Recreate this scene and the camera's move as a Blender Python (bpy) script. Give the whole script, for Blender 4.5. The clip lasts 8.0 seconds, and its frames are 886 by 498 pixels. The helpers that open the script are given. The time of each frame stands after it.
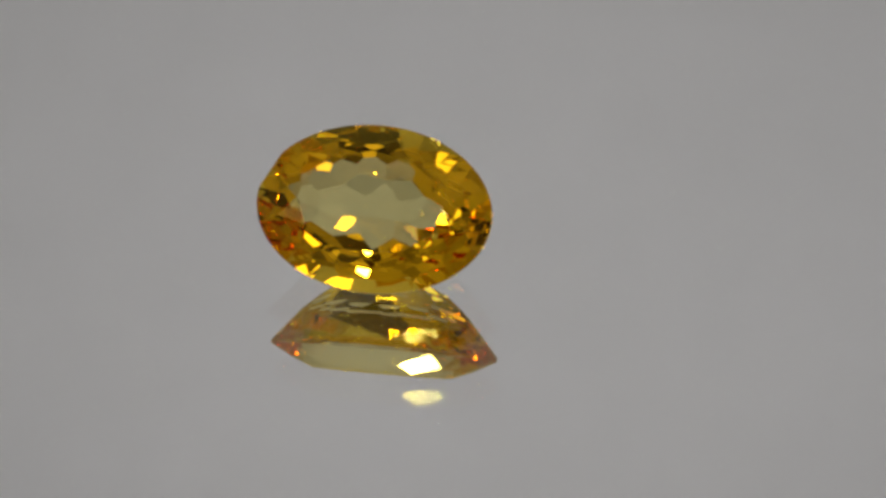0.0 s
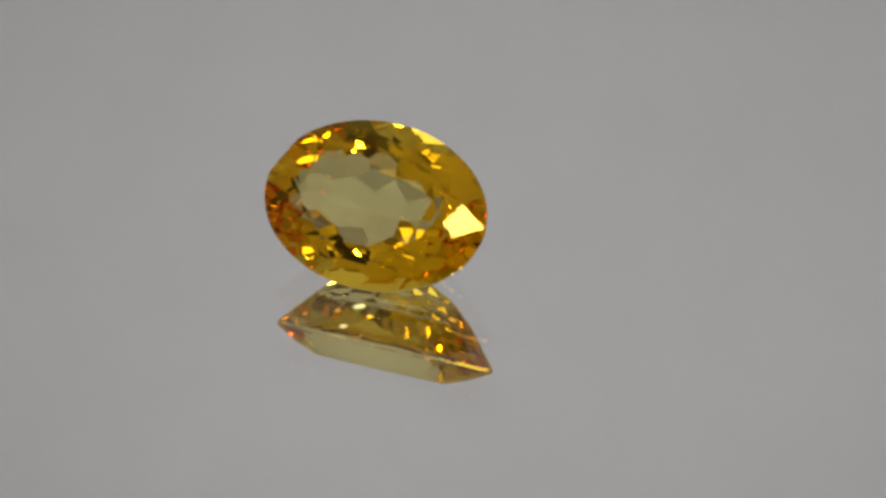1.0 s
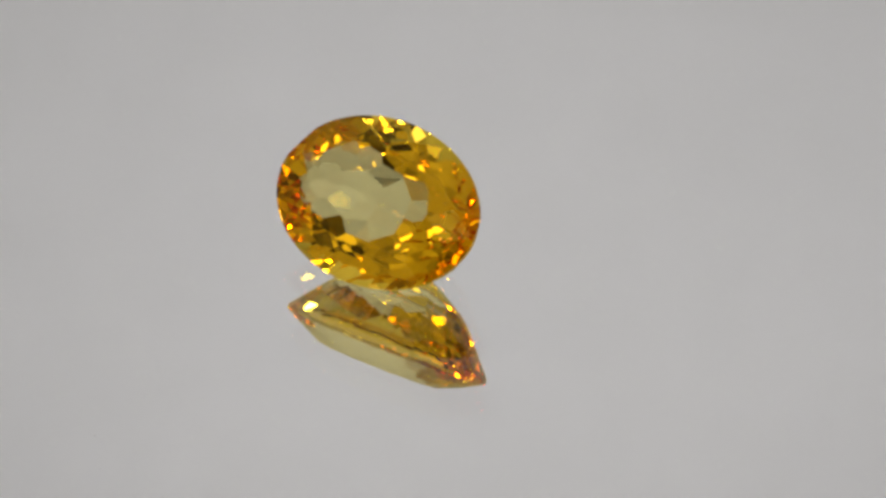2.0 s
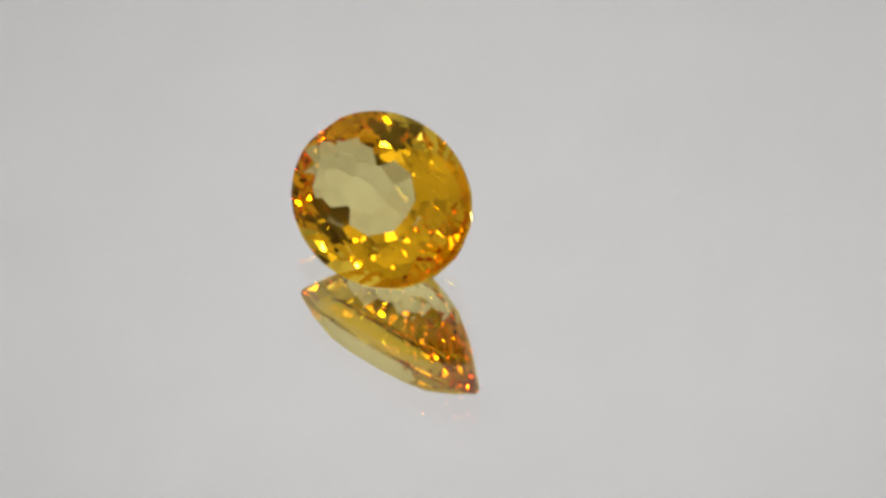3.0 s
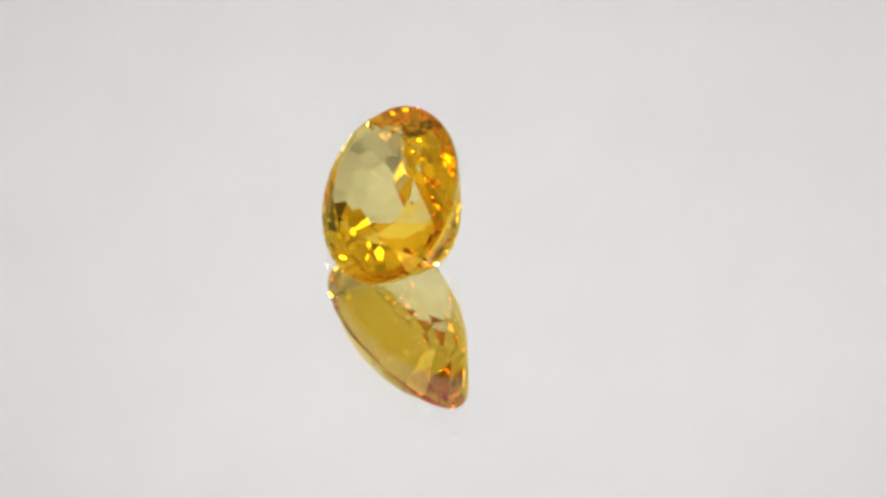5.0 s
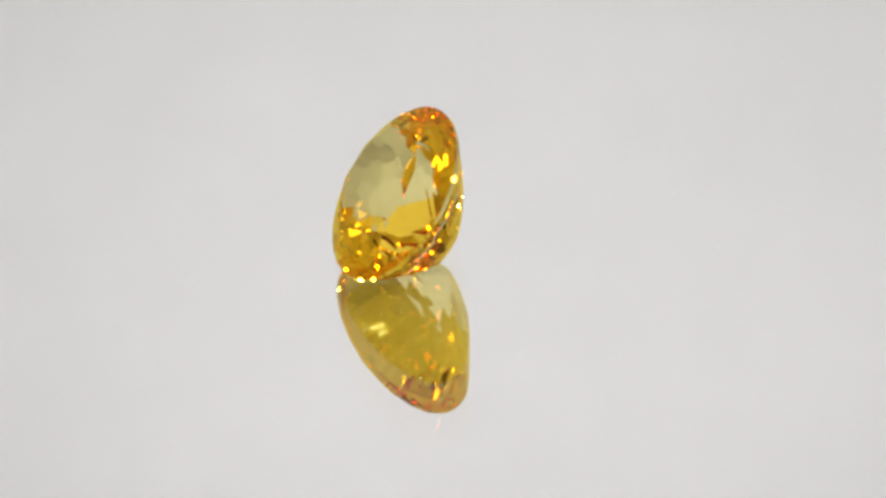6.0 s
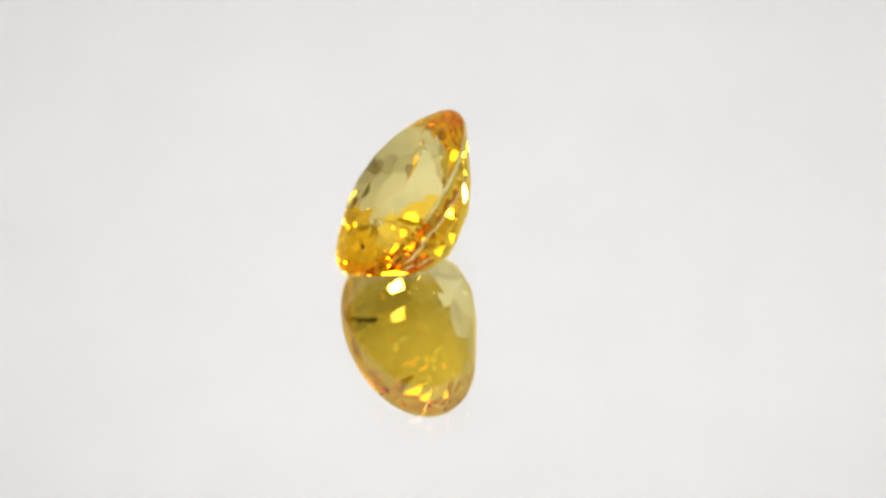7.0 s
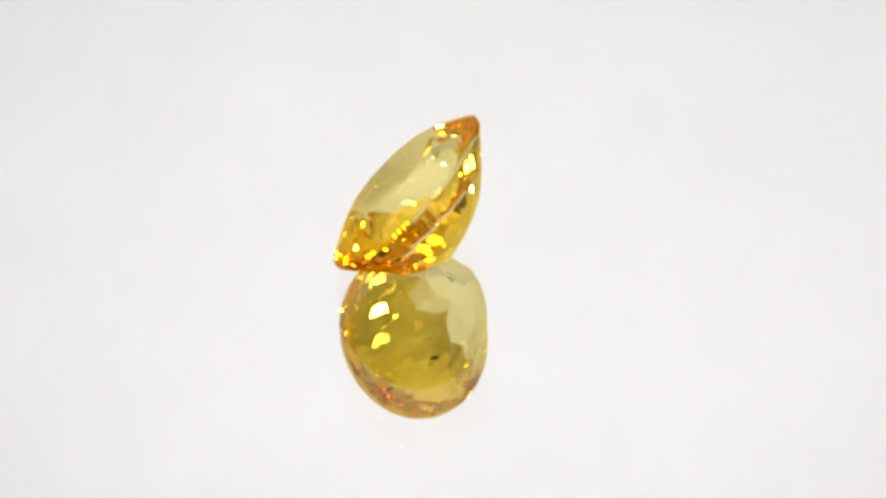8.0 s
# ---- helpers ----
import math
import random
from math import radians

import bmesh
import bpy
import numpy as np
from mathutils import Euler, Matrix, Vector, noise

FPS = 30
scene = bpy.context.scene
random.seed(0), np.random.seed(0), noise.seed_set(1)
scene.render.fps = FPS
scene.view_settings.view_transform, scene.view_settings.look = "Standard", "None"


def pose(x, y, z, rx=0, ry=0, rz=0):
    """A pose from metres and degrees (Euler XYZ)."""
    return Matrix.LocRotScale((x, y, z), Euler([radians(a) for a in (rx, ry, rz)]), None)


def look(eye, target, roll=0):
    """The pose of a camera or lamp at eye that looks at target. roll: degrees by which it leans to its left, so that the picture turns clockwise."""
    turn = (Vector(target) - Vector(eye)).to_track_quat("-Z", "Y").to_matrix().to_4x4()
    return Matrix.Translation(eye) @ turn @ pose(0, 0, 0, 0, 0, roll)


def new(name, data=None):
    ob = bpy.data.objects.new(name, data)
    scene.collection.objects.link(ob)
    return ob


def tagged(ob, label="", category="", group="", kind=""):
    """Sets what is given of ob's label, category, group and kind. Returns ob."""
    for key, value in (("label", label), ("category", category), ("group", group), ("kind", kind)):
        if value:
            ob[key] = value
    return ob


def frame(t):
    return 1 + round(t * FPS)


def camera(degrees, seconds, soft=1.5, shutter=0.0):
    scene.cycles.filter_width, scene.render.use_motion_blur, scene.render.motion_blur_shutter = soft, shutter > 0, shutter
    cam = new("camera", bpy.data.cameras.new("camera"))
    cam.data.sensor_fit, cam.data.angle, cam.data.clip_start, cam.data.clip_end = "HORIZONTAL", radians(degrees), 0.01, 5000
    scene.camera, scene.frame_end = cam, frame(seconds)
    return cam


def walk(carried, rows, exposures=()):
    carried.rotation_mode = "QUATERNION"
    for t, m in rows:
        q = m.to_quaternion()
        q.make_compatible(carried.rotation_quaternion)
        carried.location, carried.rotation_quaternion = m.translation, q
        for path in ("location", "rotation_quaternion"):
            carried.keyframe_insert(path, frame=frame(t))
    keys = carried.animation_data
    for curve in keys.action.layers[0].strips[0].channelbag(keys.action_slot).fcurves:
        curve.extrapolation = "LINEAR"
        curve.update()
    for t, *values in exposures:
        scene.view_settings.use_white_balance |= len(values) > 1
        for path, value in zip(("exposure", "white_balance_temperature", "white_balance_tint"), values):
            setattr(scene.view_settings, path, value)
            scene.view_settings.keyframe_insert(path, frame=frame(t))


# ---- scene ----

# One unit of the plan is the gem's length, 12 mm.
L = 0.012
ELEV = 35.57          # the camera looks down by this angle
DIST = 9.676 * L
AXIS = Vector((-0.1556 * L, -0.1002 * L, 0.0))      # turntable axis on the mirror
RATE = -12.26         # degrees per second, clockwise from above
GEM_OFF = Vector((-0.1240 * L, -0.0011 * L, 0.0))    # gem from the axis at the start

# ---- camera ----
cam = camera(22.08, 8.0, soft=3.1)
EYE = Vector((0, -math.cos(radians(ELEV)), math.sin(radians(ELEV)))) * DIST
VIEW = look(EYE, (0, 0, 0), -2.81)
walk(cam, [(0, VIEW), (8, VIEW)],
     exposures=[(0.0, -2.59), (0.5, -2.63), (1.0, -2.51), (1.7, -2.14), (2.8, -1.82), (3.0, -1.74),
                (3.5, -1.49), (4.5, -1.33), (6.0, -1.44), (6.5, -1.33), (7.0, -1.18), (7.5, -1.19), (8.0, -1.08)])

# ---- light ----
world = bpy.data.worlds.new("world")
scene.world = world
world.use_nodes = True
world.node_tree.nodes["Background"].inputs["Color"].default_value = (0.02, 0.02, 0.022, 1)
world.node_tree.nodes["Background"].inputs["Strength"].default_value = 0.2

# Light is turned many times inside the cut stone and the mirror glass.
scene.cycles.max_bounces, scene.cycles.glossy_bounces, scene.cycles.transmission_bounces = 40, 32, 32
scene.cycles.sample_clamp_indirect = 0

LAMP_AT = Vector((-0.013, -0.0395, 0.22))
lamp_data = bpy.data.lights.new("lamp_light", "AREA")
lamp_data.shape, lamp_data.size, lamp_data.size_y = "ELLIPSE", 0.042, 0.023
lamp_data.energy, lamp_data.color = 2.3, (0.985, 0.95, 0.962)
lamp = new("lamp_light", lamp_data)
lamp.matrix_world = look(LAMP_AT, (0, 0.0, 0.0))
strip_data = bpy.data.lights.new("sparkle_strip", "AREA")          # an unseen strip under the roof, added for sparkle
strip_data.shape, strip_data.size, strip_data.size_y = "RECTANGLE", 0.026, 0.006
strip_data.energy, strip_data.color = 0.09, (0.985, 0.95, 0.962)
strip = new("sparkle_strip", strip_data)
strip.matrix_world = look((0.047, 0.067, 0.225), (0.027, 0.042, 0.0))
# Unseen discs, added where the stone's glints would need a source.
for x, y, z, size, power in ((0.066, -0.116, 0.152, 0.032, 0.60), (0.184, 0.083, 0.045, 0.014, 0.075), (-0.0693, -0.0225, 0.223, 0.010, 0.018)):
    glint_data = bpy.data.lights.new("glint_light", "AREA")
    glint_data.shape, glint_data.size = "DISK", size
    glint_data.energy, glint_data.color = power, (0.985, 0.95, 0.962)
    glint = new("glint_light", glint_data)
    glint.matrix_world = look((x, y, z), (0, 0, 0))

for x, power in ((-0.184, 0.24), (0.184, 0.42)):                  # unseen panels added at the sides to fill the stone and upper backdrop
    side_data = bpy.data.lights.new("side_fill", "AREA")
    side_data.shape, side_data.size, side_data.size_y = "RECTANGLE", 0.073, 0.106
    side_data.energy, side_data.color = power, (0.985, 0.95, 0.962)
    side = new("side_fill", side_data)
    side.matrix_world = look((x, -0.060, 0.126), (0, 0.130, 0.235))

# ---- materials ----
def material(name):
    m = bpy.data.materials.new(name)
    m.use_nodes = True
    nt = m.node_tree
    return m, nt, nt.nodes["Principled BSDF"], nt.nodes["Material Output"]


def mottled(name, dark, light, scale, rough=0.6, bump=0.1, fine=8.0, dist=0.001):
    """Paint, paper or plastic with a soft two-scale variation and a fine relief."""
    m, nt, bsdf, out = material(name)
    co = nt.nodes.new("ShaderNodeTexCoord")
    big, small = nt.nodes.new("ShaderNodeTexNoise"), nt.nodes.new("ShaderNodeTexNoise")
    big.inputs["Scale"].default_value, small.inputs["Scale"].default_value = scale, scale * fine
    big.inputs["Detail"].default_value = small.inputs["Detail"].default_value = 4
    mixed = nt.nodes.new("ShaderNodeMath")
    mixed.operation = "MULTIPLY_ADD"
    mixed.inputs[1].default_value = 0.35
    ramp = nt.nodes.new("ShaderNodeValToRGB")
    ramp.color_ramp.elements[0].position, ramp.color_ramp.elements[0].color = 0.35, (*dark, 1)
    ramp.color_ramp.elements[1].position, ramp.color_ramp.elements[1].color = 0.95, (*light, 1)
    relief = nt.nodes.new("ShaderNodeBump")
    relief.inputs["Strength"].default_value, relief.inputs["Distance"].default_value = bump, dist
    for tex in (big, small):
        nt.links.new(co.outputs["Object"], tex.inputs["Vector"])
    nt.links.new(small.outputs["Fac"], mixed.inputs[0])
    nt.links.new(big.outputs["Fac"], mixed.inputs[2])
    nt.links.new(mixed.outputs[0], ramp.inputs[0])
    nt.links.new(ramp.outputs[0], bsdf.inputs["Base Color"])
    nt.links.new(small.outputs["Fac"], relief.inputs["Height"])
    nt.links.new(relief.outputs[0], bsdf.inputs["Normal"])
    bsdf.inputs["Roughness"].default_value = rough
    return m


def glass(name, color, ior, rough=0.0):
    m, nt, bsdf, out = material(name)
    nt.nodes.remove(bsdf)
    g = nt.nodes.new("ShaderNodeBsdfGlass")
    g.inputs["Color"].default_value, g.inputs["IOR"].default_value = (*color, 1), ior
    g.inputs["Roughness"].default_value = rough
    nt.links.new(g.outputs[0], out.inputs["Surface"])
    return m


def gem_glass(name, through_tint, inner_tint, ior):
    """Clear coloured crystal: a pale tint on the light that passes, a deeper one on the light turned back inside on its longer way."""
    m, nt, bsdf, out = material(name)
    nt.nodes.remove(bsdf)
    bend, turn = nt.nodes.new("ShaderNodeBsdfRefraction"), nt.nodes.new("ShaderNodeBsdfGlossy")
    gloss, mix = nt.nodes.new("ShaderNodeFresnel"), nt.nodes.new("ShaderNodeMixShader")
    bend.inputs["Color"].default_value, turn.inputs["Color"].default_value = (*through_tint, 1), (*inner_tint, 1)
    bend.inputs["Roughness"].default_value = turn.inputs["Roughness"].default_value = 0.0
    bend.inputs["IOR"].default_value = gloss.inputs["IOR"].default_value = ior
    nt.links.new(gloss.outputs[0], mix.inputs[0])
    nt.links.new(bend.outputs[0], mix.inputs[1])
    nt.links.new(turn.outputs[0], mix.inputs[2])
    nt.links.new(mix.outputs[0], out.inputs["Surface"])
    return m


GEM = gem_glass("yellow_gem", (0.975, 0.925, 0.62), (0.96, 0.74, 0.14), 1.58)
PLATE = glass("mirror_glass", (0.985, 0.99, 0.985), 1.52)
SILVER, _, silver_bsdf, _ = material("silvering")
silver_bsdf.inputs["Base Color"].default_value = (0.90, 0.90, 0.90, 1)
silver_bsdf.inputs["Metallic"].default_value, silver_bsdf.inputs["Roughness"].default_value = 1.0, 0.0
# Wall card darkened for lamp contrast; roof card lightened in place of direct light.
PAPER = mottled("darkened_white_card", (0.42, 0.418, 0.415), (0.47, 0.468, 0.465), 9.0, 0.9, 0.05)
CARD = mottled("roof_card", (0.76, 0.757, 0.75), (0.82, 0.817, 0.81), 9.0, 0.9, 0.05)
GREY = mottled("grey_surround", (0.28, 0.277, 0.272), (0.33, 0.327, 0.322), 12.0, 0.7, 0.05)
DARK = mottled("dark_card", (0.008, 0.007, 0.006), (0.014, 0.012, 0.011), 14.0, 0.9, 0.05)
PLASTIC = mottled("white_plastic", (0.70, 0.70, 0.69), (0.76, 0.76, 0.75), 40.0, 0.35, 0.03, dist=0.0002)
GRAIN = mottled("dark_mineral", (0.02, 0.012, 0.006), (0.05, 0.03, 0.015), 3000.0, 0.6, 0.1, dist=0.00001)
LINT = mottled("dark_lint", (0.14, 0.13, 0.12), (0.22, 0.20, 0.19), 4000.0, 0.9, 0.2, dist=0.00001)


# ---- building blocks ----
def mesh_of(name, bm, mat):
    me = bpy.data.meshes.new(name)
    bm.to_mesh(me)
    bm.free()
    me.materials.append(mat)
    return me


def part(name, bm, mat, parent=None, label=""):
    ob = new(name, mesh_of(name, bm, mat))
    ob.parent = parent
    return tagged(ob, label=label)


def box_bm(size, at=(0, 0, 0), bevel=0.0):
    bm = bmesh.new()
    bmesh.ops.create_cube(bm, size=1, matrix=Matrix.Translation(at) @ Matrix.Diagonal((*size, 1)))
    if bevel:
        bmesh.ops.bevel(bm, geom=bm.edges[:], offset=bevel, segments=2, affect="EDGES", profile=0.6)
    return bm


def lathe_bm(profile, n=128):
    """A body of revolution about z from (radius, z) pairs, closed at both ends."""
    bm = bmesh.new()
    rings = [[bm.verts.new((r * math.cos(2 * math.pi * k / n), r * math.sin(2 * math.pi * k / n), z)) for k in range(n)]
             for r, z in profile]
    for lo, hi in zip(rings, rings[1:]):
        for k in range(n):
            bm.faces.new((lo[k], lo[(k + 1) % n], hi[(k + 1) % n], hi[k]))
    bm.faces.new(rings[-1])
    bm.faces.new(rings[0][::-1])
    bmesh.ops.recalc_face_normals(bm, faces=bm.faces[:])
    return bm


# ---- the white booth assumed round the turntable ----
BASE_Z = -0.026
TENT_W, TENT_BACK, TENT_FRONT, TENT_TOP, SKIRT_TOP = 0.19, 0.152, -0.12, 0.23, 0.060


def tent():
    """A white light tent with an opening in front for the lens; an unseen grey skirt and floor are added to darken low
    reflections.
    """
    w, t, rim = TENT_W, 0.002, SKIRT_TOP
    mid, deep = (TENT_BACK + TENT_FRONT) / 2, TENT_BACK - TENT_FRONT
    tagged(part("floor", box_bm((2 * w + 4 * t, deep + 0.03, t), (0, mid, BASE_Z - t / 2)), GREY),
           "unseen matt grey floor added to darken the view under the turntable", "floor", kind="structure")

    def panel(name, size, at, mat, label):
        tagged(part(name, box_bm(size, at), mat), label, "wall", kind="structure")

    # The low grey skirt is added to dim what the stone reflects near the horizon.
    low_tall, low_mid = rim - BASE_Z, (rim + BASE_Z) / 2
    tall, high_mid = TENT_TOP - rim, (TENT_TOP + rim) / 2
    for name, x in (("west", -w - t), ("east", w + t)):
        panel("wall_grey_" + name, (t, deep, low_tall), (x, mid, low_mid), GREY, "unseen matt grey skirt added to darken the low surroundings")
        panel("wall_white_" + name, (t, deep, tall), (x, mid, high_mid), PAPER, "white card side wall, toned darker, round the turntable")
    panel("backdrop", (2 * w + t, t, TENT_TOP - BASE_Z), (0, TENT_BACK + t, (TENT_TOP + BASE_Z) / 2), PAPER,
          "plain white card, toned darker, behind the turntable")
    half, top = 0.064, 0.148                       # the front stands open in the middle, down to the floor
    y, lo, hi = TENT_FRONT, BASE_Z, TENT_TOP
    # Front panels and dark card are added to set the stone's bright and dark facets.
    for name, x0, x1, z0, z1 in (("wall_white_south_high", -w, w, top, hi), ("wall_white_south_west", -w, -half, lo, top),
                                 ("wall_white_south_east", half, w, lo, top)):
        panel(name, (x1 - x0, t, z1 - z0), ((x0 + x1) / 2, y, (z0 + z1) / 2), PAPER, "unseen white front panel added beside a tall opening")
    panel("wall_dark_south", (0.26, t, 0.215), (0, y - 0.014, BASE_Z + 0.1075), DARK, "unseen dark card added behind the front opening for the dark room")
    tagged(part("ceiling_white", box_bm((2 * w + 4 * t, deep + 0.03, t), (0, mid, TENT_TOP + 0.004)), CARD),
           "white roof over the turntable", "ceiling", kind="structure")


# ---- turntable with its mirror ----
MIRROR_R, MIRROR_T = 0.075, 0.0020


def turntable():
    base = tagged(new("turntable"), "slowly turning round turntable topped with a glass mirror", "turntable")
    base.location = AXIS
    part("base", lathe_bm([(0.055, BASE_Z), (0.058, BASE_Z + 0.002), (0.058, -0.0150), (0.056, -0.0138)]), PLASTIC, base, "white plastic motor base")
    part("platter", lathe_bm([(0.076, -0.0135), (0.078, -0.012), (0.078, -0.0045), (0.0765, -MIRROR_T - 0.0006)]), PLASTIC, base, "white plastic platter")
    part("silvering", lathe_bm([(MIRROR_R - 0.0005, -MIRROR_T - 0.0004), (MIRROR_R - 0.0005, -MIRROR_T - 0.00002)]), SILVER, base, "silvered mirror back")
    c = 0.0004
    part("mirror", lathe_bm([(MIRROR_R - c, -MIRROR_T), (MIRROR_R, -MIRROR_T + c), (MIRROR_R, -c), (MIRROR_R - c, 0)]), PLATE, base, "clear polished mirror glass")
    return base


# ---- gem ----
GA, GB, HC, HP, GIR, TR = 0.5 * L, 0.3587 * L, 0.0948 * L, 0.3262 * L, 0.0075 * L, 0.617
BEZELS = 12
TIERS = ((11.25, 22.5, 0.01), (0, 22.5, 0.36), (11.25, 22.5, 0.62), (22.5, 45, 0.80), (0, 45, 0.90))     # first facet, step, depth


def cut(bm, n, p):
    """Grinds one flat facet with outward normal n through p."""
    geom = bm.verts[:] + bm.edges[:] + bm.faces[:]
    res = bmesh.ops.bisect_plane(bm, geom=geom, dist=1e-9, plane_co=p, plane_no=n, clear_outer=True)
    edges = [e for e in res["geom_cut"] if isinstance(e, bmesh.types.BMEdge)]
    if len(edges) > 2:
        bmesh.ops.contextual_create(bm, geom=edges)


def plane3(a, b, c):
    n = (b - a).cross(c - a).normalized()
    return (n if n.z * a.z > 0 or abs(a.z) < 1e-9 else -n), a


def oval(phi, r, z):
    return Vector((GA * r * math.cos(radians(phi)), GB * r * math.sin(radians(phi)), z))


def gem():
    S = 1000.0                    # ground at metre size, then brought down, to keep the cuts exact
    bm = bmesh.new()
    n = 96
    top, bot = [], []
    for k in range(n):
        a = 360 * (k + 0.5) / n
        top.append(bm.verts.new(oval(a, 1, HC) * S))
        bot.append(bm.verts.new(oval(a, 1, -HP * 1.3) * S))
    bm.faces.new(top), bm.faces.new(bot[::-1])
    for k in range(n):
        bm.faces.new((bot[k], bot[(k + 1) % n], top[(k + 1) % n], top[k]))

    def facet(nrm, p):
        cut(bm, nrm, p * S)

    drop = (HC - GIR) / (1 - TR)
    step = 360 / BEZELS
    half = step / 2
    rs = TR + 0.5 * (1 - TR)
    zs = HC - drop * (rs * math.cos(radians(half)) - TR)
    for k in range(BEZELS):
        f = 5 + step * k
        side = oval(f + half, rs, zs)
        facet(*plane3(oval(f, TR, HC), oval(f, 1, GIR), oval(f, 1, GIR) + oval(f + 90, 1, 0)))      # bezel
        facet(*plane3(oval(f, TR, HC), oval(f + step, TR, HC), side))                            # star
        facet(*plane3(side, oval(f, 1, GIR), oval(f + half, 1, GIR)))                 # upper halves
        facet(*plane3(side, oval(f + step, 1, GIR), oval(f + half, 1, GIR)))

    def wall(f, d):
        """A place on the rounded pavilion: f round the oval, d from the girdle (0) to the keel (1)."""
        x = GA - (0.270 * d + 0.130 * d ** 4.6) * L
        y = GB - (0.240 * d + 0.1187 * d ** 5.6) * L
        return Vector((x * math.cos(radians(f)), y * math.sin(radians(f)), -GIR - d * (HP - GIR)))

    def pavilion(f, d):
        """A facet that touches the rounded pavilion there."""
        p = wall(f, d)
        along, down = wall(f + 0.5, d) - wall(f - 0.5, d), wall(f, d + 0.002) - wall(f, d - 0.002)
        nrm = along.cross(down).normalized()
        facet(nrm if nrm.z < 0 else -nrm, p)

    for start, turn, d in TIERS:
        for k in range(round(360 / turn)):
            pavilion(start + turn * k, d)
    nick = radians(157)                                                                          # a small nick in the girdle
    facet(Vector((0.93 * math.cos(nick), 0.93 * math.sin(nick), 0.37)).normalized(), oval(154, 0.990, 0))
    bmesh.ops.remove_doubles(bm, verts=bm.verts[:], dist=1e-6 * S * L)
    bmesh.ops.dissolve_limit(bm, angle_limit=radians(0.05), verts=bm.verts[:], edges=bm.edges[:])
    bmesh.ops.scale(bm, vec=(1 / S,) * 3, verts=bm.verts[:])
    bmesh.ops.recalc_face_normals(bm, faces=bm.faces[:])
    ob = part("gemstone", bm, GEM)
    grain = bmesh.new()
    bmesh.ops.create_icosphere(grain, subdivisions=2, radius=0.0027 * L)
    for v in grain.verts:
        v.co *= 1 + 0.45 * noise.noise(v.co * 180 / L * 0.012)
        v.co = Vector((v.co.x, v.co.y * 0.7, v.co.z * 0.6)) + Vector((0.003, -0.046, -0.304)) * L
    part("inclusion", grain, GRAIN, ob, "tiny dark brown mineral grain")
    return tagged(ob, "transparent golden yellow oval faceted gem leaning on mirror", "gemstone")


GEM_TURN = pose(0, 0, 0, 40.72, 0, 0) @ pose(0, 0, 0, 0, 0, -4.10)


def gem_pose(ob, t):
    rot = pose(0, 0, 0, 0, 0, -12.0 + RATE * t) @ GEM_TURN
    low = min((rot @ v.co).z for v in ob.data.vertices)
    off = pose(0, 0, 0, 0, 0, RATE * t) @ GEM_OFF
    return Matrix.Translation(AXIS + off + Vector((0, 0, 0.00001 - low))) @ rot


# ---- dust ----
DUST = [(-0.6845, -1.4420, 0.0085)]


def dust(x, y, size, seed):
    bm = bmesh.new()
    bmesh.ops.create_icosphere(bm, subdivisions=2, radius=size * L / 2)
    for v in bm.verts:
        v.co *= 1 + 0.5 * noise.noise(v.co * 3 / (size * L) + Vector((seed, 0, 0)))
        v.co.z *= 0.5
    low = min(v.co.z for v in bm.verts)
    bmesh.ops.translate(bm, vec=(0, 0, -low + 0.000002), verts=bm.verts[:])
    ob = part("dust_speck", bm, LINT)
    return tagged(ob, "tiny dark speck of dust on mirror glass", "dust speck", group="dust on the mirror"), Vector((x * L, y * L, 0))


tent()
table = turntable()
stone = gem()
specks = [dust(x, y, s, 3.1 * k) for k, (x, y, s) in enumerate(DUST)]


def motions():
    times = [k * 0.5 for k in range(17)]
    walk(table, [(t, Matrix.Translation(AXIS) @ pose(0, 0, 0, 0, 0, RATE * t)) for t in times])
    walk(stone, [(t, gem_pose(stone, t)) for t in times])
    for ob, at in specks:
        walk(ob, [(t, Matrix.Translation(AXIS) @ pose(0, 0, 0, 0, 0, RATE * t) @ Matrix.Translation(at)) for t in times])


motions()
